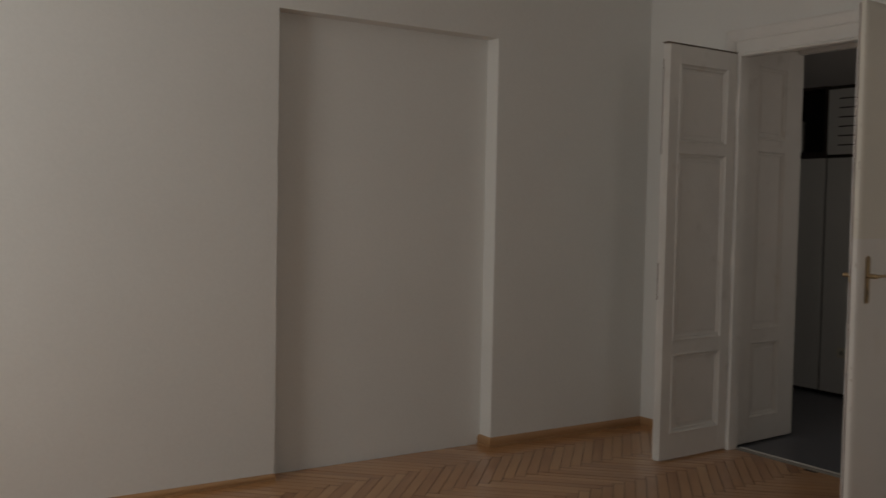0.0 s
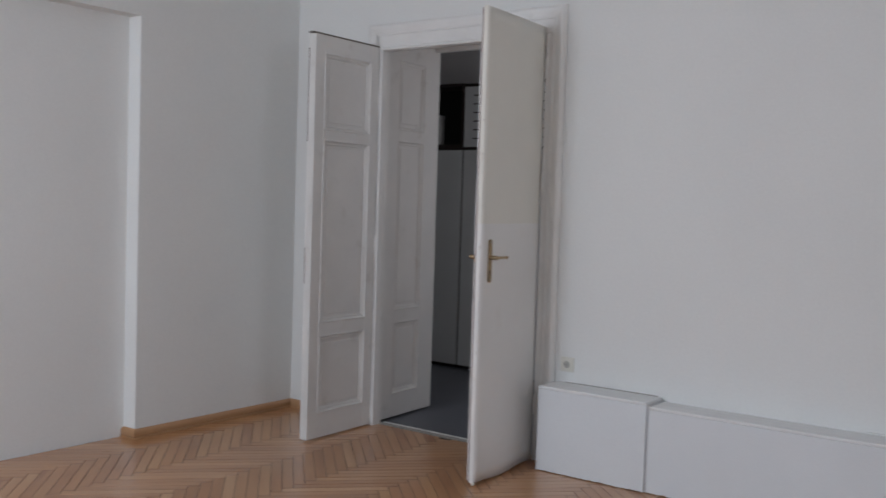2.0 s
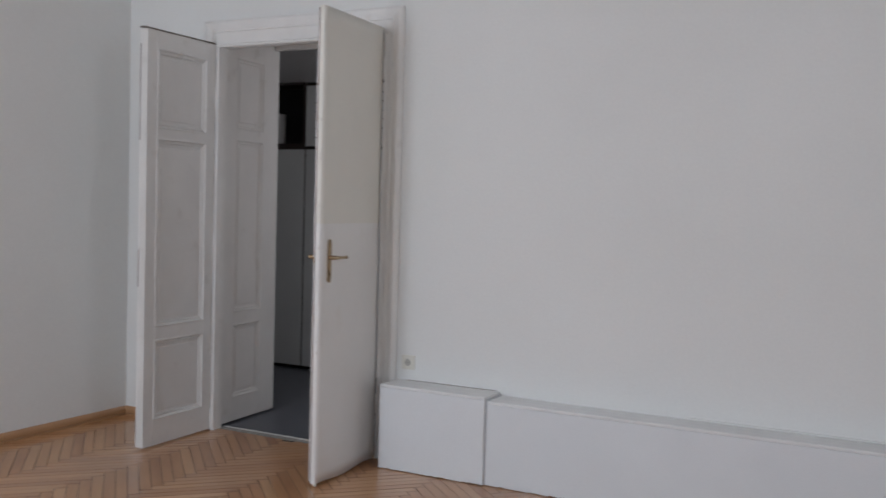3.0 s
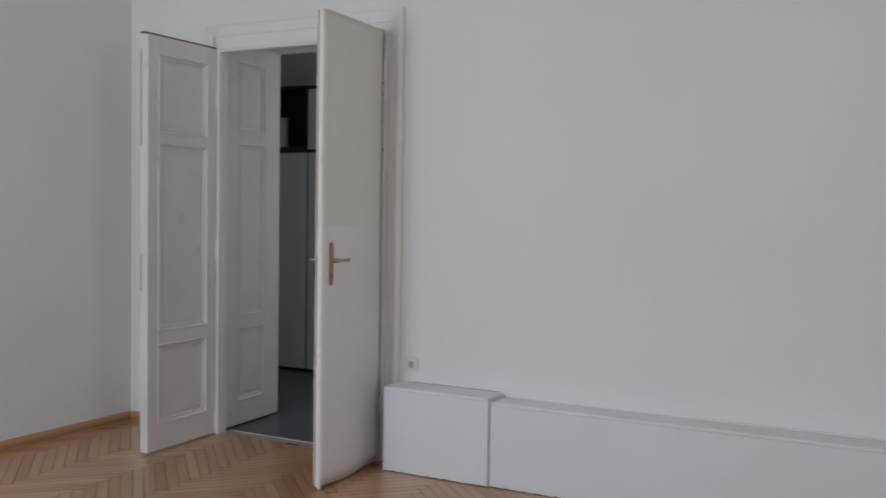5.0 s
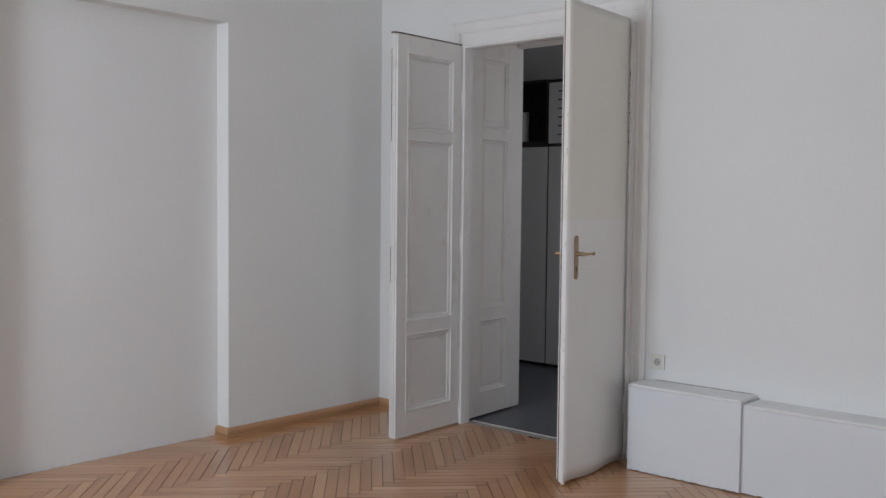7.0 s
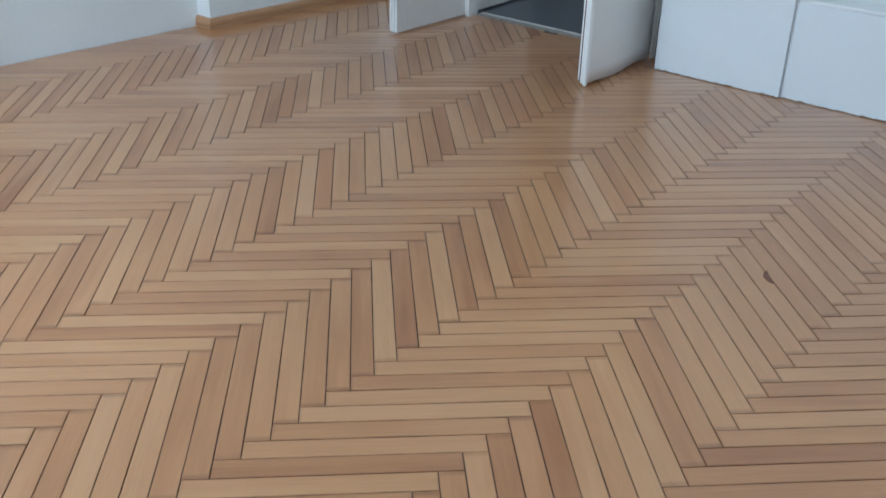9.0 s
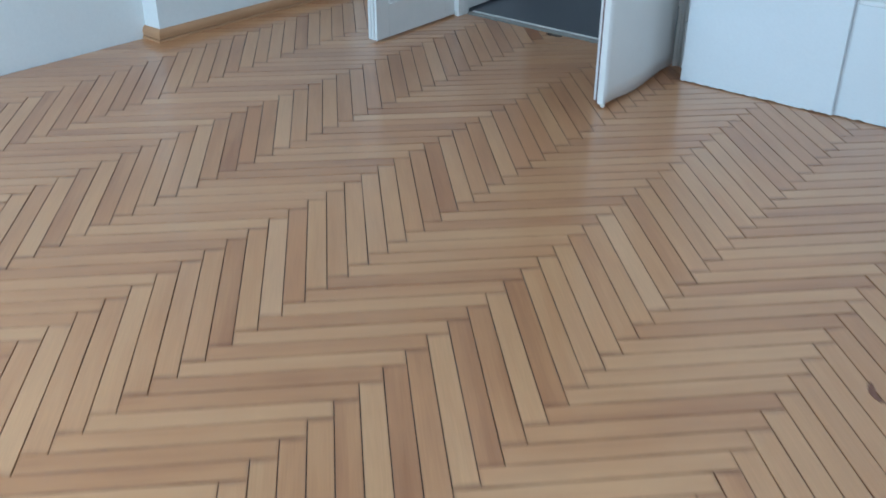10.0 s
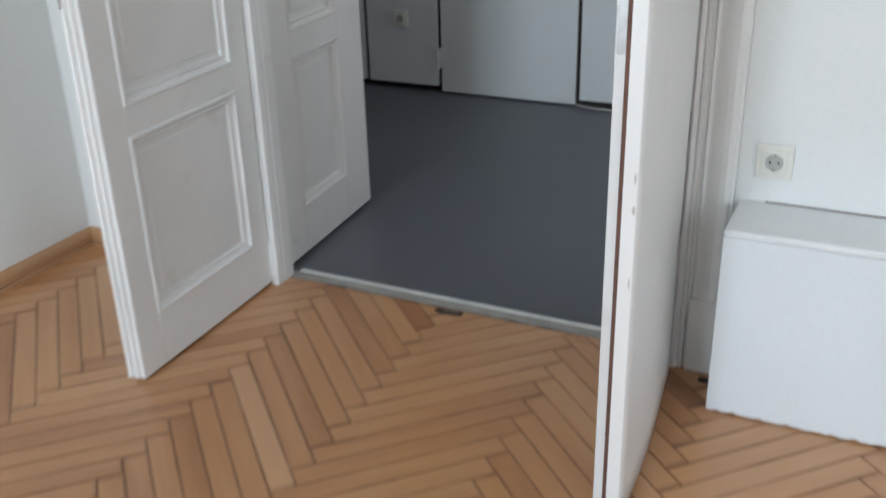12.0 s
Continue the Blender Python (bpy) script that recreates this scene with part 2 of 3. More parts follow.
def cyl(bm, r, depth, m, seg=20, r2=None, bevel=0.0):
    q = bmesh.ops.create_cone(bm, cap_ends=True, segments=seg, radius1=r, radius2=r if r2 is None else r2, depth=depth, matrix=m)
    if bevel:
        es = list({e for v in q["verts"] for e in v.link_edges if len(e.link_faces) == 2 and any(len(f.verts) > 4 for f in e.link_faces)})
        bmesh.ops.bevel(bm, geom=es, offset=bevel, segments=2, affect="EDGES")
    return bm


def sweep(bm, profile, path, closed=False):
    """A profile (pairs: out, up) swept along mitred corners. path: (point, out vector, up vector) a corner."""
    rings = [[bm.verts.new(Vector(p) + Vector(o) * a + Vector(u) * b) for a, b in profile] for p, o, u in path]
    k = len(profile)
    for a, b in zip(rings, rings[1:]):
        for i in range(k):
            bm.faces.new((a[i], a[(i + 1) % k], b[(i + 1) % k], b[i]))
    bm.faces.new(rings[0])
    bm.faces.new(rings[-1][::-1])
    return bm


def thing(name, at, label, category, group="", kind=""):
    ob = new(name)
    ob.empty_display_size = 0.1
    ob.matrix_world = Matrix.Translation(at) if not isinstance(at, Matrix) else at
    return tagged(ob, label, category, group, kind)


# ---- plan ----
XW, XE, YS, YN, H = -4.336, 2.3, -1.2, 4.815, 3.35
RY0, RY1, RTOP, RDEPTH = 2.15, 3.557, 2.455, 0.11
JL, JR, JB = -3.557, -2.372, 4.862
DTOP, YH, SOFFIT = 2.378, 5.478, 2.495
HX0, HX1, HY = -5.6, -1.3, 7.2
T = 0.3

# ---- structure ----
bm = bmesh.new()
add_box(bm, XW - T, XW - RDEPTH, YS - T, YN + 0.62, -0.1, H + 0.15)
add_box(bm, XW - RDEPTH, XW, YS, RY0, -0.02, H, 0)
add_box(bm, XW - RDEPTH, XW, RY1, YN, -0.02, H, 0)
add_box(bm, XW - RDEPTH, XW, RY0, RY1, RTOP, H, 0)
tagged(part("wall_west", bm, WALL), "white painted plaster wall with a shallow walled-up door recess", "wall", kind="structure")
bm = bmesh.new()
WT = YH - YN
add_box(bm, XW, JL - 0.1, YN, YH, -0.02, H)
add_box(bm, JR + 0.06, XE, YN, YH, -0.02, H)
add_box(bm, JL - 0.1, JR + 0.06, YN, YH, SOFFIT + 0.03, H)
tagged(part("wall_north", bm, WALL), "white painted plaster wall around the double door", "wall", kind="structure")
bm = bmesh.new()
# opening for the added east window, which is never in view
EY0, EY1 = 0.7, 1.9
add_box(bm, XE, XE + T, YS - T, EY0, -0.1, H + 0.15)
add_box(bm, XE, XE + T, EY1, YH, -0.1, H + 0.15)
add_box(bm, XE, XE + T, EY0, EY1, -0.1, 0.75)
add_box(bm, XE, XE + T, EY0, EY1, 2.95, H + 0.15)
tagged(part("wall_east", bm, WALL), "white painted wall with one added, unseen tall window", "wall", kind="structure")
bm = bmesh.new()
xs = XW
for cx, ww, watts in WINDOWS:
    add_box(bm, xs, cx - ww / 2, YS - T, YS, -0.02, H)
    add_box(bm, cx - ww / 2, cx + ww / 2, YS - T, YS, -0.02, 0.75)
    add_box(bm, cx - ww / 2, cx + ww / 2, YS - T, YS, 2.95, H)
    xs = cx + ww / 2
add_box(bm, xs, XE, YS - T, YS, -0.02, H)
tagged(part("wall_south", bm, WALL), "white painted window wall", "wall", kind="structure")
tagged(part("ceiling", box(XW, XE, YS - T, YH, H, H + 0.15), CEIL), "plain white plaster ceiling", "ceiling", kind="structure")
bm = bmesh.new()
add_box(bm, HX0 - T, HX0, YH, HY + T, -0.02, 2.95)
add_box(bm, HX1, HX1 + T, YH, HY + T, -0.02, 2.95)
add_box(bm, HX0, HX1, HY, HY + T, -0.02, 2.95)
add_box(bm, HX0, XW - T, YH - 0.2, YH, -0.02, 2.95)
tagged(part("wall_hall", bm, mat("hall_wall_paint", (0.66, 0.65, 0.65), 0.9, var=0.04, spec=0.2)), "grey-white painted hall wall", "wall", kind="structure")
tagged(part("ceiling_hall", box(HX0, HX1, YH, HY + T, 2.95, 3.1), CEIL), "plain white hall ceiling", "ceiling", kind="structure")


def window(i, at, ww):
    w = thing("window_%d" % i, at, "tall white painted casement window out of view", "window", kind="structure")
    h = 2.2
    x = ww / 2
    bm = bmesh.new()
    for a in ((-x, -x + 0.05, 0, h), (x - 0.05, x, 0, h), (-x + 0.05, x - 0.05, 0, 0.05), (-x + 0.05, x - 0.05, h - 0.05, h), (-0.035, 0.035, 0.05, h - 0.05), (-x + 0.05, -0.035, 1.5, 1.56), (0.035, x - 0.05, 1.5, 1.56)):
        add_box(bm, a[0], a[1], -0.06, 0.0, a[2], a[3], 0.004, 1)
    part("window_frame", bm, GLOSS, w)
    part("window_sill", box(-x, x, 0.0, 0.2, -0.03, 0.0, 0.006), GLOSS, w)
    for a, b, c, d in ((-x + 0.05, -0.035, 0.05, 1.5), (0.035, x - 0.05, 0.05, 1.5), (-x + 0.05, -0.035, 1.56, h - 0.05), (0.035, x - 0.05, 1.56, h - 0.05)):
        p = part("pane", box(a, b, -0.034, -0.03, c, d), GLASS, w)
        p.visible_shadow = False


for i, (cx, ww, watts) in enumerate(WINDOWS):
    window(i + 1, pose(cx, YS - 0.12, 0.75), ww)
# third window is made up, it only goes with the added east lamp
window(3, pose(XE + 0.12, 1.3, 0.75, 0, 0, 90), 1.2)

ground = part("ground", box(-150, 150, -150, 150, -4.1, -4.0), mat("street_asphalt", (0.09, 0.09, 0.085), 0.9, var=0.2, scale=0.3))
tagged(ground, "grey ground outside below the windows", "ground", kind="structure")

# baseboards
PROF = [(0.0, 0.0), (0.023, 0.0), (0.023, 0.009), (0.0195, 0.0115), (0.012, 0.012), (0.012, 0.0145), (0.0195, 0.015), (0.02, 0.035), (0.016, 0.047), (0.008, 0.055), (0.0, 0.057)]


def grain_uv(ob, axis):
    me = ob.data
    lay = me.uv_layers.new(name="grain")
    for lp in me.loops:
        c = me.vertices[lp.vertex_index].co
        lay.data[lp.index].uv = (c[axis], c[1 - axis] + c[2])


def baseboard(name, path, axis, label="honey-brown wooden baseboard", low=1.0):
    ob = part(name, sweep(bmesh.new(), [(a, b * low) for a, b in PROF], [(p, o, (0, 0, 1)) for p, o in path]), BASE)
    grain_uv(ob, axis)
    return tagged(ob, label, "baseboard", kind="structure")


baseboard("baseboard_west_north", [((XW - RDEPTH, RY1, 0), (0, -1, 0)), ((XW, RY1, 0), (1, -1, 0)), ((XW, YN, 0), (1, -1, 0)), ((JL - 0.13, YN, 0), (0, -1, 0))], 1,
          "honey-brown wooden baseboard wrapping the recess corner")
baseboard("baseboard_west_south", [((XW, YS, 0), (1, 1, 0)), ((XW, RY0, 0), (1, 0, 0))], 1, low=0.6)
baseboard("baseboard_east", [((XE, YN - 0.16, 0), (-1, 0, 0)), ((XE, YS, 0), (-1, 1, 0)), ((XW, YS, 0), (0, 1, 0))], 1)

# hall floor and threshold
tagged(part("hall_floor", box(HX0, HX1, JB + 0.027, HY, -0.05, -0.001), LINO), "dark grey linoleum hall floor", "floor", kind="structure")
bm = bmesh.new()
n = 26
xs = [JL - 0.002 + (JR - JL + 0.004) * i / n for i in range(n + 1)]
rng = random.Random(4)
ring = []
for x in xs:
    a, b = rng.uniform(-0.003, 0.003), rng.uniform(-0.002, 0.002)
    ring.append([bm.verts.new(p) for p in ((x, JB - 0.009 + a, -0.02), (x, JB - 0.009 + a, 0.003), (x, JB - 0.002 + a, 0.005), (x, JB + 0.0115, 0.008), (x, JB + 0.0115, -0.02))])
for a, b in zip(ring, ring[1:]):
    for i in range(5):
        bm.faces.new((a[i], a[(i + 1) % 5], b[(i + 1) % 5], b[i]))
bm.faces.new(ring[0])
bm.faces.new(ring[-1])
tagged(part("threshold", bm, STRIP), "worn pale grey threshold strip between parquet and linoleum", "threshold", kind="structure")

bm = bmesh.new()
add_box(bm, JL + 0.012, JR - 0.001, JB + 0.012, JB + 0.026, -0.01, 0.0125, 0.004, 3)
tagged(part("threshold_edging", bm, EDGING), "pale worn edging strip where the linoleum begins", "threshold", kind="structure")

# ---- double door ----
frame_door = thing("door_1", (0, 0, 0), "white enamelled double door frame with a panelled reveal", "door frame", kind="structure")
MOULD = [(0.0, 0.0), (0.0, 0.021), (0.004, 0.025), (0.01, 0.022), (0.016, 0.023), (0.028, 0.027), (0.042, 0.031), (0.056, 0.033), (0.064, 0.03), (0.069, 0.022), (0.075, 0.019), (0.075, 0.0)]
BEAD = [(0.0, 0.0), (0.0, 0.012), (0.007, 0.017), (0.014, 0.014), (0.017, 0.007), (0.021, 0.011), (0.028, 0.011), (0.028, 0.0)]
AL, AR, AT = JL - 0.055, JR + 0.038, DTOP + 0.094


def round_opening(name, profile, x0, x1, top, y):
    """A moulding swept up one side of the opening, over it and down the other."""
    up = (0, -1, 0)
    path = [((x0, y, 0), (-1, 0, 0), up), ((x0, y, top), (-1, 0, 1), up), ((x1, y, top), (1, 0, 1), up), ((x1, y, 0), (1, 0, 0), up)]
    return part(name, sweep(bmesh.new(), profile, path), GLOSS, frame_door)


round_opening("architrave_moulding", MOULD, AL, AR, AT, YN - 0.001)
round_opening("bead", BEAD, JL - 0.002, JR + 0.002, DTOP, YN - 0.021)
bm = bmesh.new()
add_box(bm, AL, JL - 0.001, YN - 0.02, YN - 0.001, 0, AT)
add_box(bm, JR + 0.001, AR, YN - 0.02, YN - 0.001, 0, AT)
add_box(bm, JL - 0.001, JR + 0.001, YN - 0.02, YN - 0.001, DTOP + 0.02, AT)
part("fascia", bm, GLOSS, frame_door)
part("head_bead", box(JL + 0.001, JR - 0.001, YN - 0.024, YN - 0.001, DTOP + 0.001, DTOP + 0.0165, 0.003), GLOSS, frame_door)
bm = bmesh.new()
add_box(bm, JL - 0.095, JL, YN, JB - 0.001, 0, DTOP + 0.1, 0.003)
add_box(bm, JR, JR + 0.055, YN, JB, 0, DTOP + 0.1, 0.003)
add_box(bm, JL, JR, YN, JB, DTOP, DTOP + 0.1, 0.003)
part("door_frame", bm, GLOSS, frame_door)
part("plinth_block", box(AR - 0.001, AR + 0.077, YN - 0.037, YN - 0.001, 0, 0.2, 0.003), GLOSS, frame_door)


def frames(bm, x0, x1, z0, z1, d, w):
    """A sloping moulding round a panel, set back from the face y = 0 by d."""
    prof = [(0.0, 0.0), (w * 0.06, 0.003), (w * 0.24, 0.003), (w * 0.3, -d * 0.3), (w * 0.58, -d * 0.7), (w * 0.68, -d * 0.45), (w * 0.82, -d * 0.5), (w * 0.88, -d), (w, -d), (w, -d - 0.004), (0.0, -d - 0.004)]
    c = [(x0, z0, 1, 1), (x1, z0, -1, 1), (x1, z1, -1, -1), (x0, z1, 1, -1), (x0, z0, 1, 1)]
    rings = [[bm.verts.new((x + sx * a, -b, z + sz * a)) for a, b in prof] for x, z, sx, sz in c[:4]]
    rings.append(rings[0])
    k = len(prof)
    for a, b in zip(rings, rings[1:]):
        for i in range(k):
            bm.faces.new((a[i], a[(i + 1) % k], b[(i + 1) % k], b[i]))


def panelled(parent, w, h, panels, left, right, thick, d=0.014, mw=0.028, z0=0.0, both=False):
    """Stiles, rails, mouldings and sunk panels in the plane x, z; the face looks to -y, the wood lies behind it. Panels: (bottom, top)."""
    part("stile", box(0, left, 0, thick, z0, h, 0.0015, 1), GLOSS, parent)
    part("stile", box(w - right, w, 0, thick, z0, h, 0.0015, 1), GLOSS, parent)
    zs = [z0] + [q for p in panels for q in p] + [h]
    for a, b in zip(zs[::2], zs[1::2]):
        part("rail", box(left, w - right, 0.0004, thick - 0.0004, a, b, 0.0008, 1), GLOSS, parent)
    for a, b in panels:
        bm = bmesh.new()
        frames(bm, left - 0.003, w - right + 0.003, a - 0.003, b + 0.003, d, mw)
        part("moulding", bm, GLOSS, parent)
        bm = box(left - 0.001, w - right + 0.001, d + 0.002, thick - d if both else thick - 0.002, a - 0.001, b + 0.001)
        # a low raised field
        i = mw + 0.012
        add_box(bm, left + i, w - right - i, d - 0.002, d + 0.01, a + i, b - i, 0.003, 1)
        part("panel", bm, GLOSS, parent)


PANELS = [(0.148, 0.612), (0.69, 1.775), (1.835, 2.285)]
REVEAL_PANELS = [(0.165, 0.64), (0.72, 1.83), (1.9, 2.35)]
# panelled reveal on the left: its face looks east; local x runs along the depth of the wall
rv = tagged(new("reveal_lining"), "panelled white reveal lining")
rv.parent = frame_door
RL = math.hypot(YH - JB, 0.045)
ang = math.degrees(math.atan2(YH - JB, -0.045))
rv.matrix_basis = pose(JL - 0.028, JB, 0, 0, 0, ang)
panelled(rv, RL, SOFFIT, REVEAL_PANELS, 0.145, 0.175, 0.03, z0=0.012, d=0.017, mw=0.032)
rv2 = new("reveal_lining")
rv2.parent = frame_door
rv2.matrix_basis = pose(JR + 0.055, YH, 0, 0, 0, -ang)
panelled(rv2, RL, SOFFIT, REVEAL_PANELS, 0.175, 0.145, 0.03, z0=0.012, d=0.017, mw=0.032)
part("soffit", box(JL - 0.09, JR + 0.058, JB, YH, SOFFIT, SOFFIT + 0.028), GLOSS, frame_door)
part("hall_head", box(JL - 0.08, JR + 0.05, YH - 0.06, YH - 0.02, SOFFIT - 0.035, SOFFIT, 0.004), GLOSS, frame_door)


def hinge(parent, x, y, z):
    bm = cyl(bmesh.new(), 0.008, 0.1, Matrix.Translation((x, y, z)), 12, bevel=0.001)
    cyl(bm, 0.0055, 0.014, Matrix.Translation((x, y, z + 0.057)), 12, 0.003)
    part("hinge", bm, GLOSS, parent)


LEAF_H = 2.412
LEFT_H = 2.386
# left leaf: hinged on the jamb, open into the room; its face looks east, local x runs from the leading edge to the hinge
leaf = thing("door_leaf", pose(-3.563, 4.188, 0.009, 0, 0, 91.8), "narrow white three-panelled door leaf standing open into the room", "door leaf", "leaves of the double door")
LW = 0.59
panelled(leaf, LW, LEFT_H, PANELS, 0.088, 0.078, 0.038, d=0.015, mw=0.034, both=True)
part("rebate_strip", box(-0.009, -0.0003, 0.012, 0.038, 0.004, LEFT_H, 0.002, 1), GLOSS, leaf)
part("rebate_strip", box(-0.017, -0.0095, 0.024, 0.0385, 0.008, LEFT_H - 0.002, 0.003, 1), GLOSS, leaf)
for a, b in ((0.93, 1.14), (1.76, 2.3)):
    part("bolt_slot", box(-0.0185, -0.0165, 0.0295, 0.033, a, b), SEAM, leaf, "dark worn slot of the edge bolt")
part("top_edge", box(-0.02, LW - 0.002, -0.0006, 0.036, LEFT_H + 0.0003, LEFT_H + 0.0095), mat("grey_brown_edge", (0.2, 0.17, 0.145), 0.8, var=0.25, scale=25), leaf, "dark grey-brown strip along the top edge")
for z in (0.07, 1.15, 2.05):
    hinge(leaf, LW + 0.004, -0.004, z)

# right leaf: an old leaf covered with smooth boards
leaf2 = thing("door_leaf", pose(-2.317, 4.127, 0.012, 0, 0, 94.3), "smooth off-white boarded door leaf with brass lever handle, standing open", "door leaf", "leaves of the double door")
RW = 0.65
part("core", box(0.032, RW, 0.037, 0.06, 0.004, LEAF_H - 0.004, 0.002, 1), GLOSS, leaf2)
part("seam", box(0.005, RW - 0.004, 0.0287, 0.0368, 0.006, LEAF_H - 0.008), SEAM, leaf2, "brown glue seam")


def covering(groove):
    """A thin covering sheet whose face bellies out a little, with a faint joint across it and a wavy lower edge."""
    bm = bmesh.new()
    nx = 16
    zs = sorted([LEAF_H * j / 40 for j in range(41)] + [groove - 0.006, groove - 0.001, groove + 0.001, groove + 0.006])
    grid = []
    for i in range(nx + 1):
        col = []
        u = i / nx
        for z in zs:
            x = RW * u
            e = min(x, RW - x)
            y = 0.004 * max(0, 1 - e / 0.012) ** 2
            y -= math.sin(math.pi * u) * (0.0015 * (0.6 + 0.4 * math.sin(5 * z)) + 0.007 * max(0, 1 - z / 0.45) ** 2)
            y += 0.0007 if abs(z - groove) < 0.002 else (0.0004 if z > groove else 0)
            dz = 0.006 * math.sin(9 * u + 1) * (1 - z / LEAF_H) ** 12
            col.append(bm.verts.new((x, y, z + dz)))
        grid.append(col)
    nz = len(zs) - 1
    for i in range(nx):
        for j in range(nz):
            f = bm.faces.new((grid[i][j], grid[i + 1][j], grid[i + 1][j + 1], grid[i][j + 1]))
            f.smooth = True
    rim = [grid[i][0] for i in range(nx + 1)] + [grid[nx][j] for j in range(1, nz + 1)] + [grid[i][nz] for i in range(nx - 1, -1, -1)] + [grid[0][j] for j in range(nz - 1, 0, -1)]
    low = [bm.verts.new((v.co.x, 0.0283, v.co.z)) for v in rim]
    for i in range(len(rim)):
        k = (i + 1) % len(rim)
        bm.faces.new((rim[i], rim[k], low[k], low[i]))
    bm.faces.new(low)
    ob = part("covering_board", bm, LEAFP, leaf2, "cream painted board, newer and whiter below a faint joint")
    ob.data.materials.append(LOWP)
    for p in ob.data.polygons:
        p.material_index = int(p.center.z < groove)
    return ob


covering(1.326)
for z in (0.3, 1.55, 2.19):
    hinge(leaf2, RW + 0.003, -0.002, z)


bm = bmesh.new()
bmesh.ops.create_icosphere(bm, subdivisions=3, radius=0.01, matrix=Matrix.Translation((0.008, 0.008, 0.001)) @ Matrix.Diagonal((1.1, 1.0, 1.1, 1)))
part("foot_pad", bm, PLAST, leaf2, "small cream pad under the leading corner")

rng = random.Random(21)
for k in range(9):
    z, w_, h_ = rng.uniform(0.5, 1.9), rng.uniform(0.0012, 0.003), rng.uniform(0.004, 0.014)
    bm = bmesh.new()
    ring = [bm.verts.new((-0.0006, rng.uniform(0.008, 0.009) + w_ * math.cos(a) * rng.uniform(0.7, 1.2), z + h_ * math.sin(a) * rng.uniform(0.7, 1.2))) for a in [2 * math.pi * q / 9 for q in range(9)]]
    bm.faces.new(ring)
    r = bmesh.ops.extrude_face_region(bm, geom=bm.faces[:])
    bmesh.ops.translate(bm, verts=[v for v in r["geom"] if isinstance(v, bmesh.types.BMVert)], vec=(0.0008, 0, 0))
    part("paint_chip", bm, CHIP, leaf2, "chipped paint showing grey-brown wood")


def lever(side):
    """Long brass back plate with a lever; side -1: on the face, 1: on the far side."""
    y0 = 0.0 if side < 0 else 0.059
    k = side
    hd = new("handle")
    hd.parent = leaf2
    hd.matrix_basis = Matrix.Translation((0.088 if side < 0 else 0.075, y0 - 0.002 * (side < 0), 1.008))
    bm = bmesh.new()
    cyl(bm, 0.017, 0.004, Matrix.Translation((0, 0.002 * k, 0.222)) @ Matrix.Rotation(radians(90), 4, "X"), 20)
    cyl(bm, 0.017, 0.004, Matrix.Translation((0, 0.002 * k, 0.034)) @ Matrix.Rotation(radians(90), 4, "X"), 20)
    add_box(bm, -0.017, 0.017, min(0, 0.004 * k), max(0, 0.004 * k), 0.034, 0.222)
    part("back_plate", bm, BRASS, hd)
    bm = bmesh.new()
    cyl(bm, 0.0105, 0.045, Matrix.Translation((0, 0.024 * k, 0.146)) @ Matrix.Rotation(radians(90), 4, "X"), 16, bevel=0.001)
    cyl(bm, 0.0075, 0.1, Matrix.Translation((0.046, 0.047 * k, 0.146)) @ Matrix.Rotation(radians(90), 4, "Y"), 16, r2=0.0065, bevel=0.002)
    cyl(bm, 0.009, 0.012, Matrix.Translation((0.094, 0.047 * k, 0.146)) @ Matrix.Rotation(radians(90), 4, "Y"), 16, bevel=0.003)
    part("lever", bm, BRASS, hd)
    bm = cyl(bmesh.new(), 0.0045, 0.003, Matrix.Translation((0, 0.0045 * k, 0.075)) @ Matrix.Rotation(radians(90), 4, "X"), 12)
    add_box(bm, -0.0022, 0.0022, min(0.003 * k, 0.006 * k), max(0.003 * k, 0.006 * k), 0.055, 0.075)
    part("keyhole", bm, DARK, hd, "dark keyhole")
    for z in (0.225, 0.03):
        part("screw", cyl(bmesh.new(), 0.0035, 0.003, Matrix.Translation((0, 0.0045 * k, z)) @ Matrix.Rotation(radians(90), 4, "X"), 10), STEEL, hd)


lever(-1)
lever(1)
part("lock_plate", box(0.0305, 0.0322, 0.040, 0.056, 0.93, 1.18, 0.0005, 1), STEEL, leaf2, "worn grey lock face plate")
part("latch", box(0.021, 0.031, 0.043, 0.053, 1.125, 1.155, 0.002, 1), BRASS, leaf2)

# ---- pipe boxing along the north wall ----


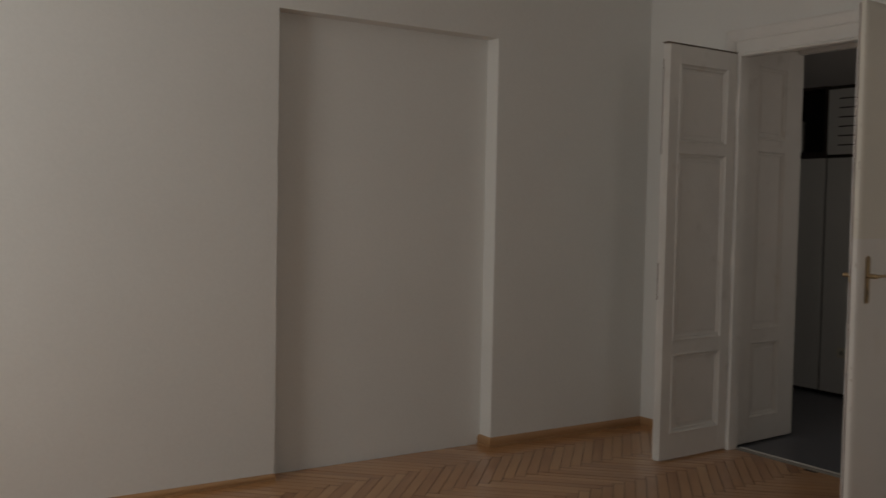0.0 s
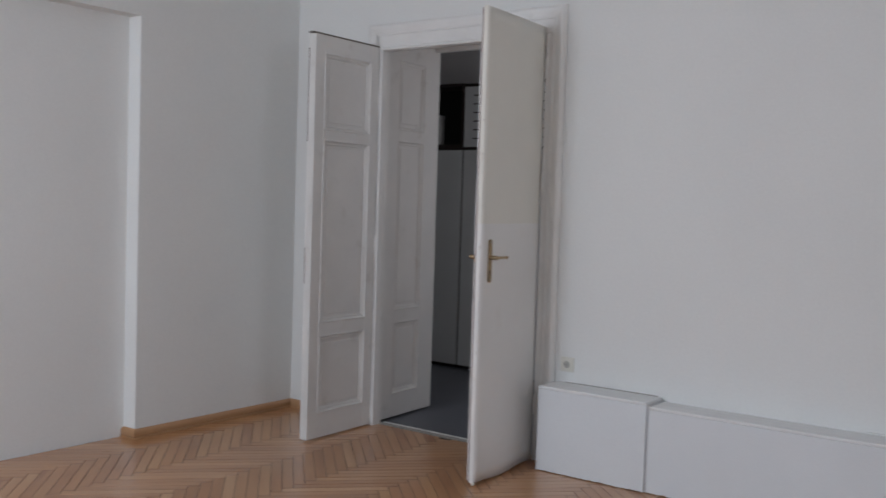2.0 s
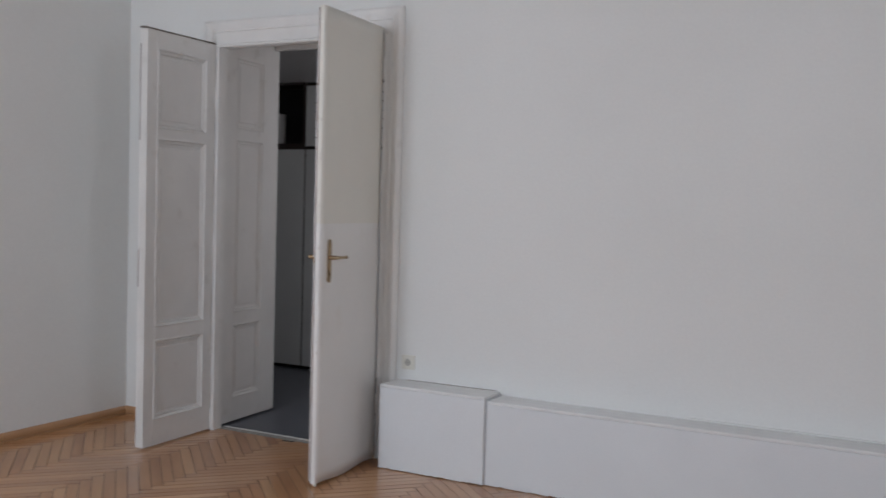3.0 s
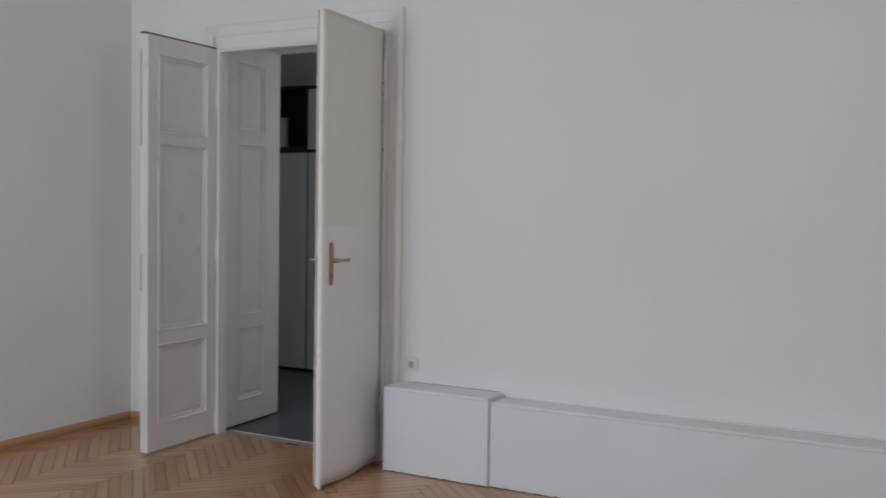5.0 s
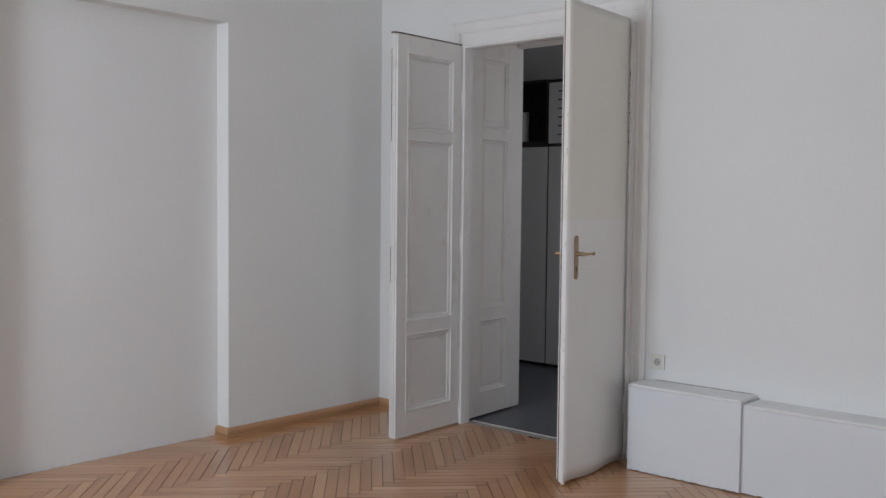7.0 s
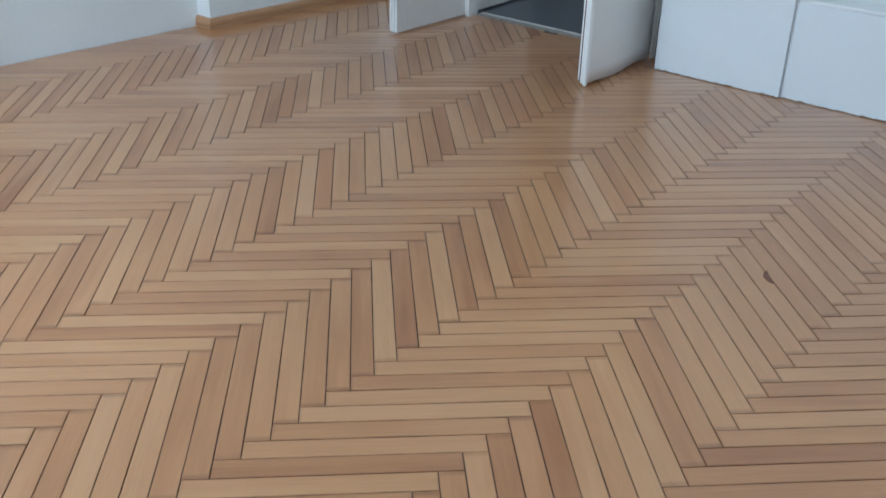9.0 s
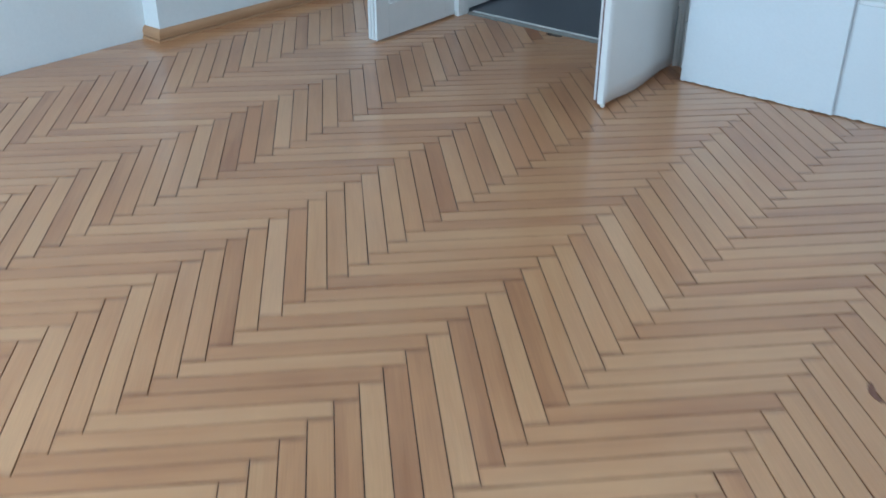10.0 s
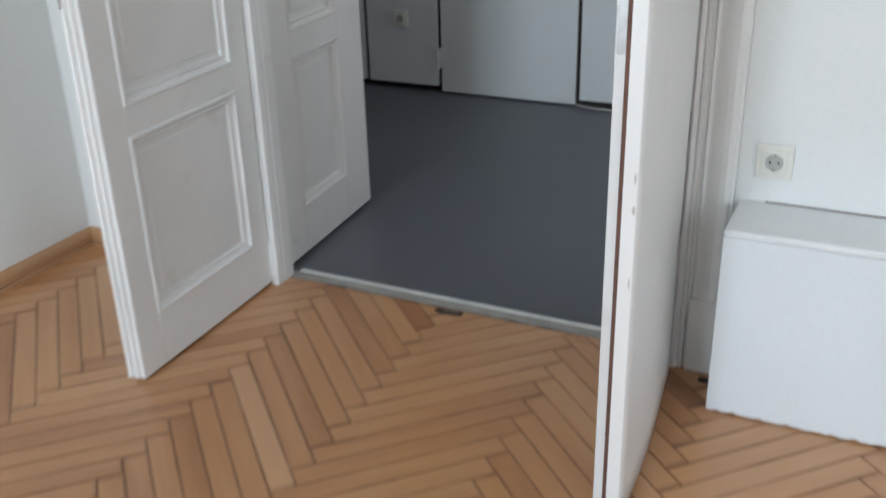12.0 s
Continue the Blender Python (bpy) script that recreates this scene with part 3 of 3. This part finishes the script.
def boxing(name, x0, x1, y0, top, lid_y, label):
    t = thing(name, (x0, y0, 0), label, "pipe boxing")
    inv = Matrix.Translation((-x0, -y0, 0))
    bm = box(x0, x1, y0, y0 + 0.016, 0.014, top - 0.0163, 0.0015, 1)
    n = int((x1 - x0) / 0.012)
    low = [0.004 + 0.003 * noise.noise(Vector((q * 0.35, x0, 0))) + (0.004 if noise.noise(Vector((q * 0.9, 3, x0))) > 0.25 else 0) for q in range(n + 1)]
    ring = [[bm.verts.new((x0 + (x1 - x0) * q / n, y, z)) for y, z in ((y0 + 0.0004, low[q]), (y0 + 0.0004, 0.0145), (y0 + 0.0155, 0.0145), (y0 + 0.0155, low[q]))] for q in range(n + 1)]
    for a, b in zip(ring, ring[1:]):
        for i in range(4):
            bm.faces.new((a[i], a[(i + 1) % 4], b[(i + 1) % 4], b[i]))
    part("front_board", bm, BOXP, t, "white painted board with a ragged lower edge", at=inv)
    part("lid", box(x0, x1, y0 + 0.0003, lid_y, top - 0.016, top, 0.0065, 3), BOXTOP, t, at=inv)
    part("side_board", box(x0 + 0.001, x0 + 0.017, y0 + 0.017, YN - 0.004, 0.004, top - 0.018, 0.001, 1), BOXP, t, at=inv)
    return t


boxing("pipe_boxing", -2.247, -1.615, 4.62, 0.464, YN - 0.002, "white painted pipe boxing with cream lid beside the door")
boxing("pipe_boxing", -1.605, XE - 0.002, 4.634, 0.443, YN - 0.002, "long low white painted pipe boxing along the wall")
tagged(part("joint_strip", box(-1.6145, -1.6055, 4.636, 4.812, 0.004, 0.4495), mat("joint_grey", (0.62, 0.62, 0.62), 0.8)), "grey filled joint between two pipe boxings", "joint strip")
tagged(part("filler_strip", box(-0.62, XE - 0.004, YN - 0.016, YN - 0.0005, 0.4435, 0.452, 0.002, 1), WALL), "white plaster filler along the back of the boxing lid", "filler strip")


tagged(part("wall_crack", box(-2.19, -1.64, YN - 0.004, YN - 0.0005, 0.4643, 0.4658), SEAM), "thin dark open crack between boxing lid and wall", "wall crack")


# ---- wall sockets ----
def socket(at, rz, label):
    s = thing("wall_socket", Matrix.Translation(at) @ Matrix.Rotation(radians(rz), 4, "Z"), label, "wall socket", "wall sockets")
    part("plate", box(-0.0405, 0.0405, -0.009, 0, -0.0405, 0.0405, 0.004), PLAST, s)
    bm = box(-0.0275, 0.0275, -0.0125, -0.0085, -0.0275, 0.0275, 0.002)
    part("insert", bm, PLAST, s)
    bm = bmesh.new()
    prof = [(0.0225, -0.0135), (0.0205, -0.0145), (0.0195, -0.0135), (0.0188, -0.0128)]
    rings = []
    for k in range(28):
        a = 2 * math.pi * k / 28
        rings.append([bm.verts.new((r * math.cos(a), y, r * math.sin(a))) for r, y in prof])
    for k in range(28):
        a, b = rings[k], rings[(k + 1) % 28]
        for i in range(3):
            bm.faces.new((a[i], a[i + 1], b[i + 1], b[i]))
    part("rim", bm, PLAST, s)
    R = Matrix.Rotation(radians(90), 4, "X")
    # flat disc, the well's shade is put into its darker colour
    part("well", cyl(bmesh.new(), 0.0195, 0.0012, Matrix.Translation((0, -0.0128, 0)) @ R, 28), mat("socket_well_shade", (0.42, 0.41, 0.37), 0.5), s, "shaded socket well")
    for x in (-0.0095, 0.0095):
        part("pin_hole", cyl(bmesh.new(), 0.0027, 0.0012, Matrix.Translation((x, -0.0137, 0)) @ R, 10), DARK, s, "dark pin hole")
    for z in (-0.0175, 0.0175):
        part("earth_clip", box(-0.003, 0.003, -0.0155, -0.0132, z - 0.0028, z + 0.0028, 0.0006, 1), STEEL, s)


socket((-2.18, YN - 0.0005, 0.565), 0, "square cream wall socket above the pipe boxing")

# ---- hall cupboards ----
CY = 6.9


def cupboard(x0, x1, z0, z1, label, handle_side=0, y=CY):
    c = thing("cupboard", (x0, y, z0), label, "built-in cupboard", "cupboards along the hall wall")
    inv = Matrix.Translation((-x0, -y, -z0))
    part("body", box(x0 + 0.001, x1 - 0.001, y + 0.022, HY - 0.002, z0, z1), SHELF, c, at=inv)
    part("door", box(x0 + 0.01, x1 - 0.01, y, y + 0.019, z0 + 0.004, z1 - 0.004, 0.0015, 1), CAB, c, at=inv)
    return c


XCUT = [-5.3, -4.86, -4.436, -4.025, -3.31, -2.6, -1.95]
for i, (a, b) in enumerate(zip(XCUT, XCUT[1:])):
    low = 0.004 if i == 3 else 0.028
    c = cupboard(a, b, low, 1.894, "tall plain white cupboard door with dark joints" if i != 3 else "wide plain white cupboard door reaching the floor")
    if i == 2:
        bm = box(b - 0.018, b + 0.012, CY - 0.004, CY - 0.0005, 0.125, 0.225, 0.001, 1)
        cyl(bm, 0.006, 0.1, Matrix.Translation((b - 0.004, CY - 0.008, 0.175)), 12, bevel=0.001)
        part("hinge", bm, CAB, c, at=Matrix.Translation((-a, -CY, -low)))
    if low > 0.02:
        tagged(part("plinth", box(a + 0.002, b - 0.002, CY + 0.04, CY + 0.06, 0, low - 0.001), SHELF), "dark brown plinth under the cupboard", "plinth", "plinths of the cupboards")
socket((-4.232, CY - 0.0005, 0.357), 0, "small grey-white socket on the hall cupboard")
cu = bpy.data.curves.new("cable", "CURVE")
cu.dimensions, cu.bevel_depth, cu.bevel_resolution = "3D", 0.003, 3
sp = cu.splines.new("NURBS")
sp.points.add(4)
for p, q in zip(sp.points, ((-3.34, 6.93, 0.004), (-3.28, 6.89, 0.004), (-3.18, 6.875, 0.004), (-3.05, 6.885, 0.004), (-2.8, 6.93, 0.004))):
    p.co = (*q, 1)
sp.use_endpoint_u, sp.order_u = True, 4
cab_ob = new("cable", cu)
cu.materials.append(PLAST)
tagged(cab_ob, "thin pale cable lying along the foot of the cupboards", "cable")
# upper row: an open dark shelf, then doors with air slots
sh = thing("open_shelf", (-4.79, CY, 1.896), "open dark brown shelf box with black inside", "shelf", "upper row over the cupboards")
inv = Matrix.Translation((4.79, -CY, -1.896))
x0, x1, z0, z1 = -5.3, -4.448, 1.896, 2.463
part("bottom", box(x0, x1, CY, HY - 0.002, z0, z0 + 0.045, 0.001, 1), SHELF, sh, at=inv)
part("top", box(x0, x1, CY, HY - 0.002, z1 - 0.022, z1, 0.001, 1), SHELF, sh, at=inv)
part("side", box(x1 - 0.018, x1, CY + 0.001, HY - 0.002, z0 + 0.046, z1 - 0.023), SHELF, sh, at=inv)
part("back", box(x0, x1 - 0.02, HY - 0.012, HY - 0.003, z0 + 0.046, z1 - 0.023), BLACK, sh, at=inv)
jar = thing("canister", (-4.755, CY + 0.075, 1.941), "small pale grey canister on the dark shelf", "canister")
bm = cyl(bmesh.new(), 0.046, 0.235, Matrix.Translation((0, 0, 0.1175)), 24, bevel=0.004)
TIN = mat("canister_grey", (0.42, 0.42, 0.41), 0.5, var=0.06)
part("canister_body", bm, TIN, jar)
part("lid", cyl(bmesh.new(), 0.049, 0.022, Matrix.Translation((0, 0, 0.247)), 24, bevel=0.003), TIN, jar)
for a, b in zip(XCUT[2:], XCUT[3:]):
    c = thing("vented_cupboard", (a, CY, 1.898), "white upper cupboard door with dark horizontal air slots", "built-in cupboard", "upper row over the cupboards")
    inv = Matrix.Translation((-a, -CY, -1.898))
    part("body", box(a + 0.001, b - 0.001, CY + 0.022, HY - 0.002, 1.898, 2.46), SHELF, c, at=inv)
    part("door", box(a + 0.004, b - 0.01, CY, CY + 0.019, 1.918, 2.43, 0.0015, 1), CAB, c, at=inv)
    for k in range(6):
        z = 1.99 + k * 0.073
        part("air_slot", box(a + 0.1, b - 0.1, CY - 0.0015, CY + 0.0015, z - 0.005, z + 0.005), DARK, c, at=inv)

# ---- parquet ----
tagged(part("floor", box(XW - RDEPTH, XE, YS, JB - 0.005, -0.08, -0.007), SUB), "herringbone parquet of honey-brown wooden blocks", "floor", kind="structure")
floor = bpy.data.objects["floor"]
PL, PW = 0.5372, 0.0582
FIRST = Vector((-1.8625, 3.3410))
STEP, ROW = Vector((-0.0028, 0.0823)), Vector((0.7600, -0.0023))
EU, EV = (STEP / PW + ROW / PL) / 2, (STEP / PW - ROW / PL) / 2


def clip(poly, axis, value, keep_less):
    out = []
    for i in range(len(poly)):
        p, q = poly[i - 1], poly[i]
        a, b = (p[axis] <= value) == keep_less, (q[axis] <= value) == keep_less
        if a != b:
            t = (value - p[axis]) / (q[axis] - p[axis])
            out.append(tuple(p[j] + (q[j] - p[j]) * t for j in range(2)))
        if b:
            out.append(q)
    return out


def block(bm, lay, poly, m, top):
    """A block of parquet over a polygon in its own frame, with a small bevel."""
    n = len(poly)
    cx, cy = sum(p[0] for p in poly) / n, sum(p[1] for p in poly) / n
    g = 0.001

    def ring(inset, z):
        vs = []
        for x, y in poly:
            dx, dy = cx - x, cy - y
            vs.append(bm.verts.new(m @ Vector((x + math.copysign(min(inset, abs(dx)), dx), y + math.copysign(min(inset, abs(dy)), dy), z))))
        return vs
    a, b, c = ring(g, -0.0072), ring(g, top - 0.0009), ring(g + 0.0012, top)
    fs = []
    for p, q in ((a, b), (b, c)):
        for i in range(n):
            fs.append(bm.faces.new((p[i], p[(i + 1) % n], q[(i + 1) % n], q[i])))
    fs.append(bm.faces.new(c))
    mi = m.inverted()
    for f in fs:
        for lp in f.loops:
            v = mi @ lp.vert.co
            lp[lay].uv = (v.x, v.y)


def cut_to(poly, m, x0, x1, y0, y1):
    """The polygon cut to a rectangle of the plan, in its own frame again, or None."""
    w = [(m @ Vector((*p, 0))).to_2d()[:] for p in poly]
    for ax, v, less in ((0, x0, False), (0, x1, True), (1, y0, False), (1, y1, True)):
        w = clip(w, ax, v, less)
        if len(w) < 3:
            return None
    mi = m.inverted()
    out = [(mi @ Vector((*p, 0))).to_2d()[:] for p in w]
    area2 = abs(sum(out[i - 1][0] * out[i][1] - out[i][0] * out[i - 1][1] for i in range(len(out))))
    return out if area2 > 0.0004 else None


def fit_poly(poly, m):
    """The polygon cut at the room's edges, or None where nothing is left."""
    w = [(m @ Vector((*p, 0))).to_2d()[:] for p in poly]
    xs, ys = [p[0] for p in w], [p[1] for p in w]
    lim = JB - 0.021 if min(xs) > JL and max(xs) < JR else YN - 0.004
    west = (XW - RDEPTH if min(ys) > RY0 and max(ys) < RY1 else XW) + 0.005
    if min(xs) >= west and max(xs) <= XE and min(ys) >= YS and max(ys) <= lim:
        return poly, False
    return cut_to(poly, m, west, XE, YS, lim), True


def in_doorway(poly, m):
    """What a block at the doorway's or the recess's edge has inside it."""
    w = [(m @ Vector((*p, 0))).to_2d()[:] for p in poly]
    xs, ys = [p[0] for p in w], [p[1] for p in w]
    if max(ys) > YN - 0.004 and (JL < min(xs) < JR) + (JL < max(xs) < JR) == 1:
        return cut_to(poly, m, JL - 0.004, JR + 0.004, YN - 0.004, JB - 0.021)
    if min(xs) < XW + 0.005 and (RY0 < min(ys) < RY1) + (RY0 < max(ys) < RY1) == 1:
        return cut_to(poly, m, XW - RDEPTH + 0.005, XW + 0.005, RY0, RY1)
    return None


rng = random.Random(11)


def laid(ex, ey):
    """The turn of a block that lies along ex, and its outline, which is not quite square, in its own frame."""
    turn = math.atan2(ex.y, ex.x)
    back = Matrix.Rotation(-turn, 2)
    return turn, [tuple(back @ (ex * (a * PL / 2) + ey * (b * PW / 2))) for a, b in ((-1, -1), (1, -1), (1, 1), (-1, 1))]


LAID = {"A": laid(EU, EV), "B": laid(EV, -EU)}
FAIR = {("B", 0, 0), ("B", -8, -1), ("B", -4, -2), ("A", 6, -1), ("B", 12, -2), ("B", 1, -2)}
RUDDY = {("B", -1, -2), ("B", -7, -1), ("B", 7, -1), ("B", 8, -1), ("B", 1, -1), ("B", 6, -1), ("B", 26, -3)}
MESHES = {}
for way, (turn, outline) in LAID.items():
    for tone, material in (("", PLANK), ("fair", PALE), ("ruddy", RUDDY_WOOD)):
        bm = bmesh.new()
        block(bm, bm.loops.layers.uv.new("grain"), outline, Matrix.Identity(4), 0.0)
        bmesh.ops.recalc_face_normals(bm, faces=bm.faces)
        MESHES[way, tone] = bpy.data.meshes.new("parquet_block")
        bm.to_mesh(MESHES[way, tone])
        bm.free()
        MESHES[way, tone].materials.append(material)
many = bmesh.new()
lay_many = many.loops.layers.uv.new("grain")
single = 0
for m_ in range(-6, 7):
    for k in range(-70, 30):
        corner = FIRST + STEP * k + ROW * m_
        for way, centre in (("A", corner - EU * (PL / 2) - EV * (PW / 2)), ("B", corner + EU * (PW / 2) - EV * (PL / 2))):
            x, y = centre
            if not (XW - 0.4 < x < XE + 0.4 and YS - 0.4 < y < YN + 0.4):
                continue
            turn, outline = LAID[way]
            m = Matrix.Translation((x, y, rng.uniform(-0.0006, 0.0004))) @ Matrix.Rotation(turn + radians(rng.choice((0, 180)) + rng.uniform(-0.12, 0.12)), 4, "Z") @ Matrix.Rotation(radians(rng.uniform(-0.45, 0.45)), 4, "X")
            poly, cut = fit_poly(outline, m)
            rest = in_doorway(outline, m)
            if rest:
                block(many, lay_many, rest, m, 0.0)
            if poly is None:
                continue
            key = (way, k, m_)
            if -3.9 < x < -0.75 and 1.95 < y < 4.9 and single < 300 and not cut:
                ob = new("parquet_block", MESHES[way, "fair" if key in FAIR else "ruddy" if key in RUDDY else ""])
                ob.parent = floor
                ob.matrix_basis = m
                single += 1
            else:
                block(many, lay_many, poly, m, 0.0)
ob = part("parquet_field", many, PLANK, floor)
tagged(ob, kind="stuff")
# worn hole at the threshold
bm = bmesh.new()
rng = random.Random(3)
ring = [bm.verts.new((0.045 * math.copysign(abs(math.cos(a)) ** 0.7, math.cos(a)) * rng.uniform(0.9, 1.08), 0.014 * math.copysign(abs(math.sin(a)) ** 0.6, math.sin(a)) * rng.uniform(0.7, 1.15), 0.0012)) for a in [2 * math.pi * q / 20 for q in range(20)]]
bm.faces.new(ring)
r = bmesh.ops.extrude_face_region(bm, geom=bm.faces[:])
bmesh.ops.translate(bm, verts=[v for v in r["geom"] if isinstance(v, bmesh.types.BMVert)], vec=(0, 0, -0.004))
hole = thing("floor_hole", (-3.008, 4.822, 0), "small dark worn hole in the parquet at the threshold", "floor damage")
part("pit", bm, mat("pit_brown", (0.045, 0.03, 0.022), 0.85, var=0.4, scale=90), hole)
part("metal_plate", box(-0.02, 0.026, -0.005, 0.006, 0.0005, 0.0022, 0.0008, 1), mat("dull_metal", (0.16, 0.14, 0.12), 0.6, 0.6, var=0.4, scale=70), hole, "dull rusty metal bit")
tagged(part("dark_floor_strip", box(-2.29, -2.25, 4.735, 4.755, -0.001, 0.0016, 0.0006, 1), DARK, None), "small dark strip on the floor between door leaf and boxing", "floor damage")
bm = bmesh.new()
rng = random.Random(8)
ring = []
for k in range(18):
    a = 2 * math.pi * k / 18
    ring.append(bm.verts.new(((0.042 + rng.uniform(-0.006, 0.006)) * math.cos(a), (0.008 + rng.uniform(-0.003, 0.003)) * math.sin(a) + 0.006 * math.cos(2 * a), 0.0011)))
bm.faces.new(ring)
r = bmesh.ops.extrude_face_region(bm, geom=bm.faces[:])
bmesh.ops.translate(bm, verts=[v for v in r["geom"] if isinstance(v, bmesh.types.BMVert)], vec=(0, 0, -0.001))
tagged(part("wood_knot", bm, mat("knot_brown", (0.19, 0.08, 0.045), 0.6, var=0.4, scale=60), None, at=pose(-0.91, 2.988, 0.0004, 0, 0, -50)), "dark reddish-brown knot in a parquet block", "wood knot")
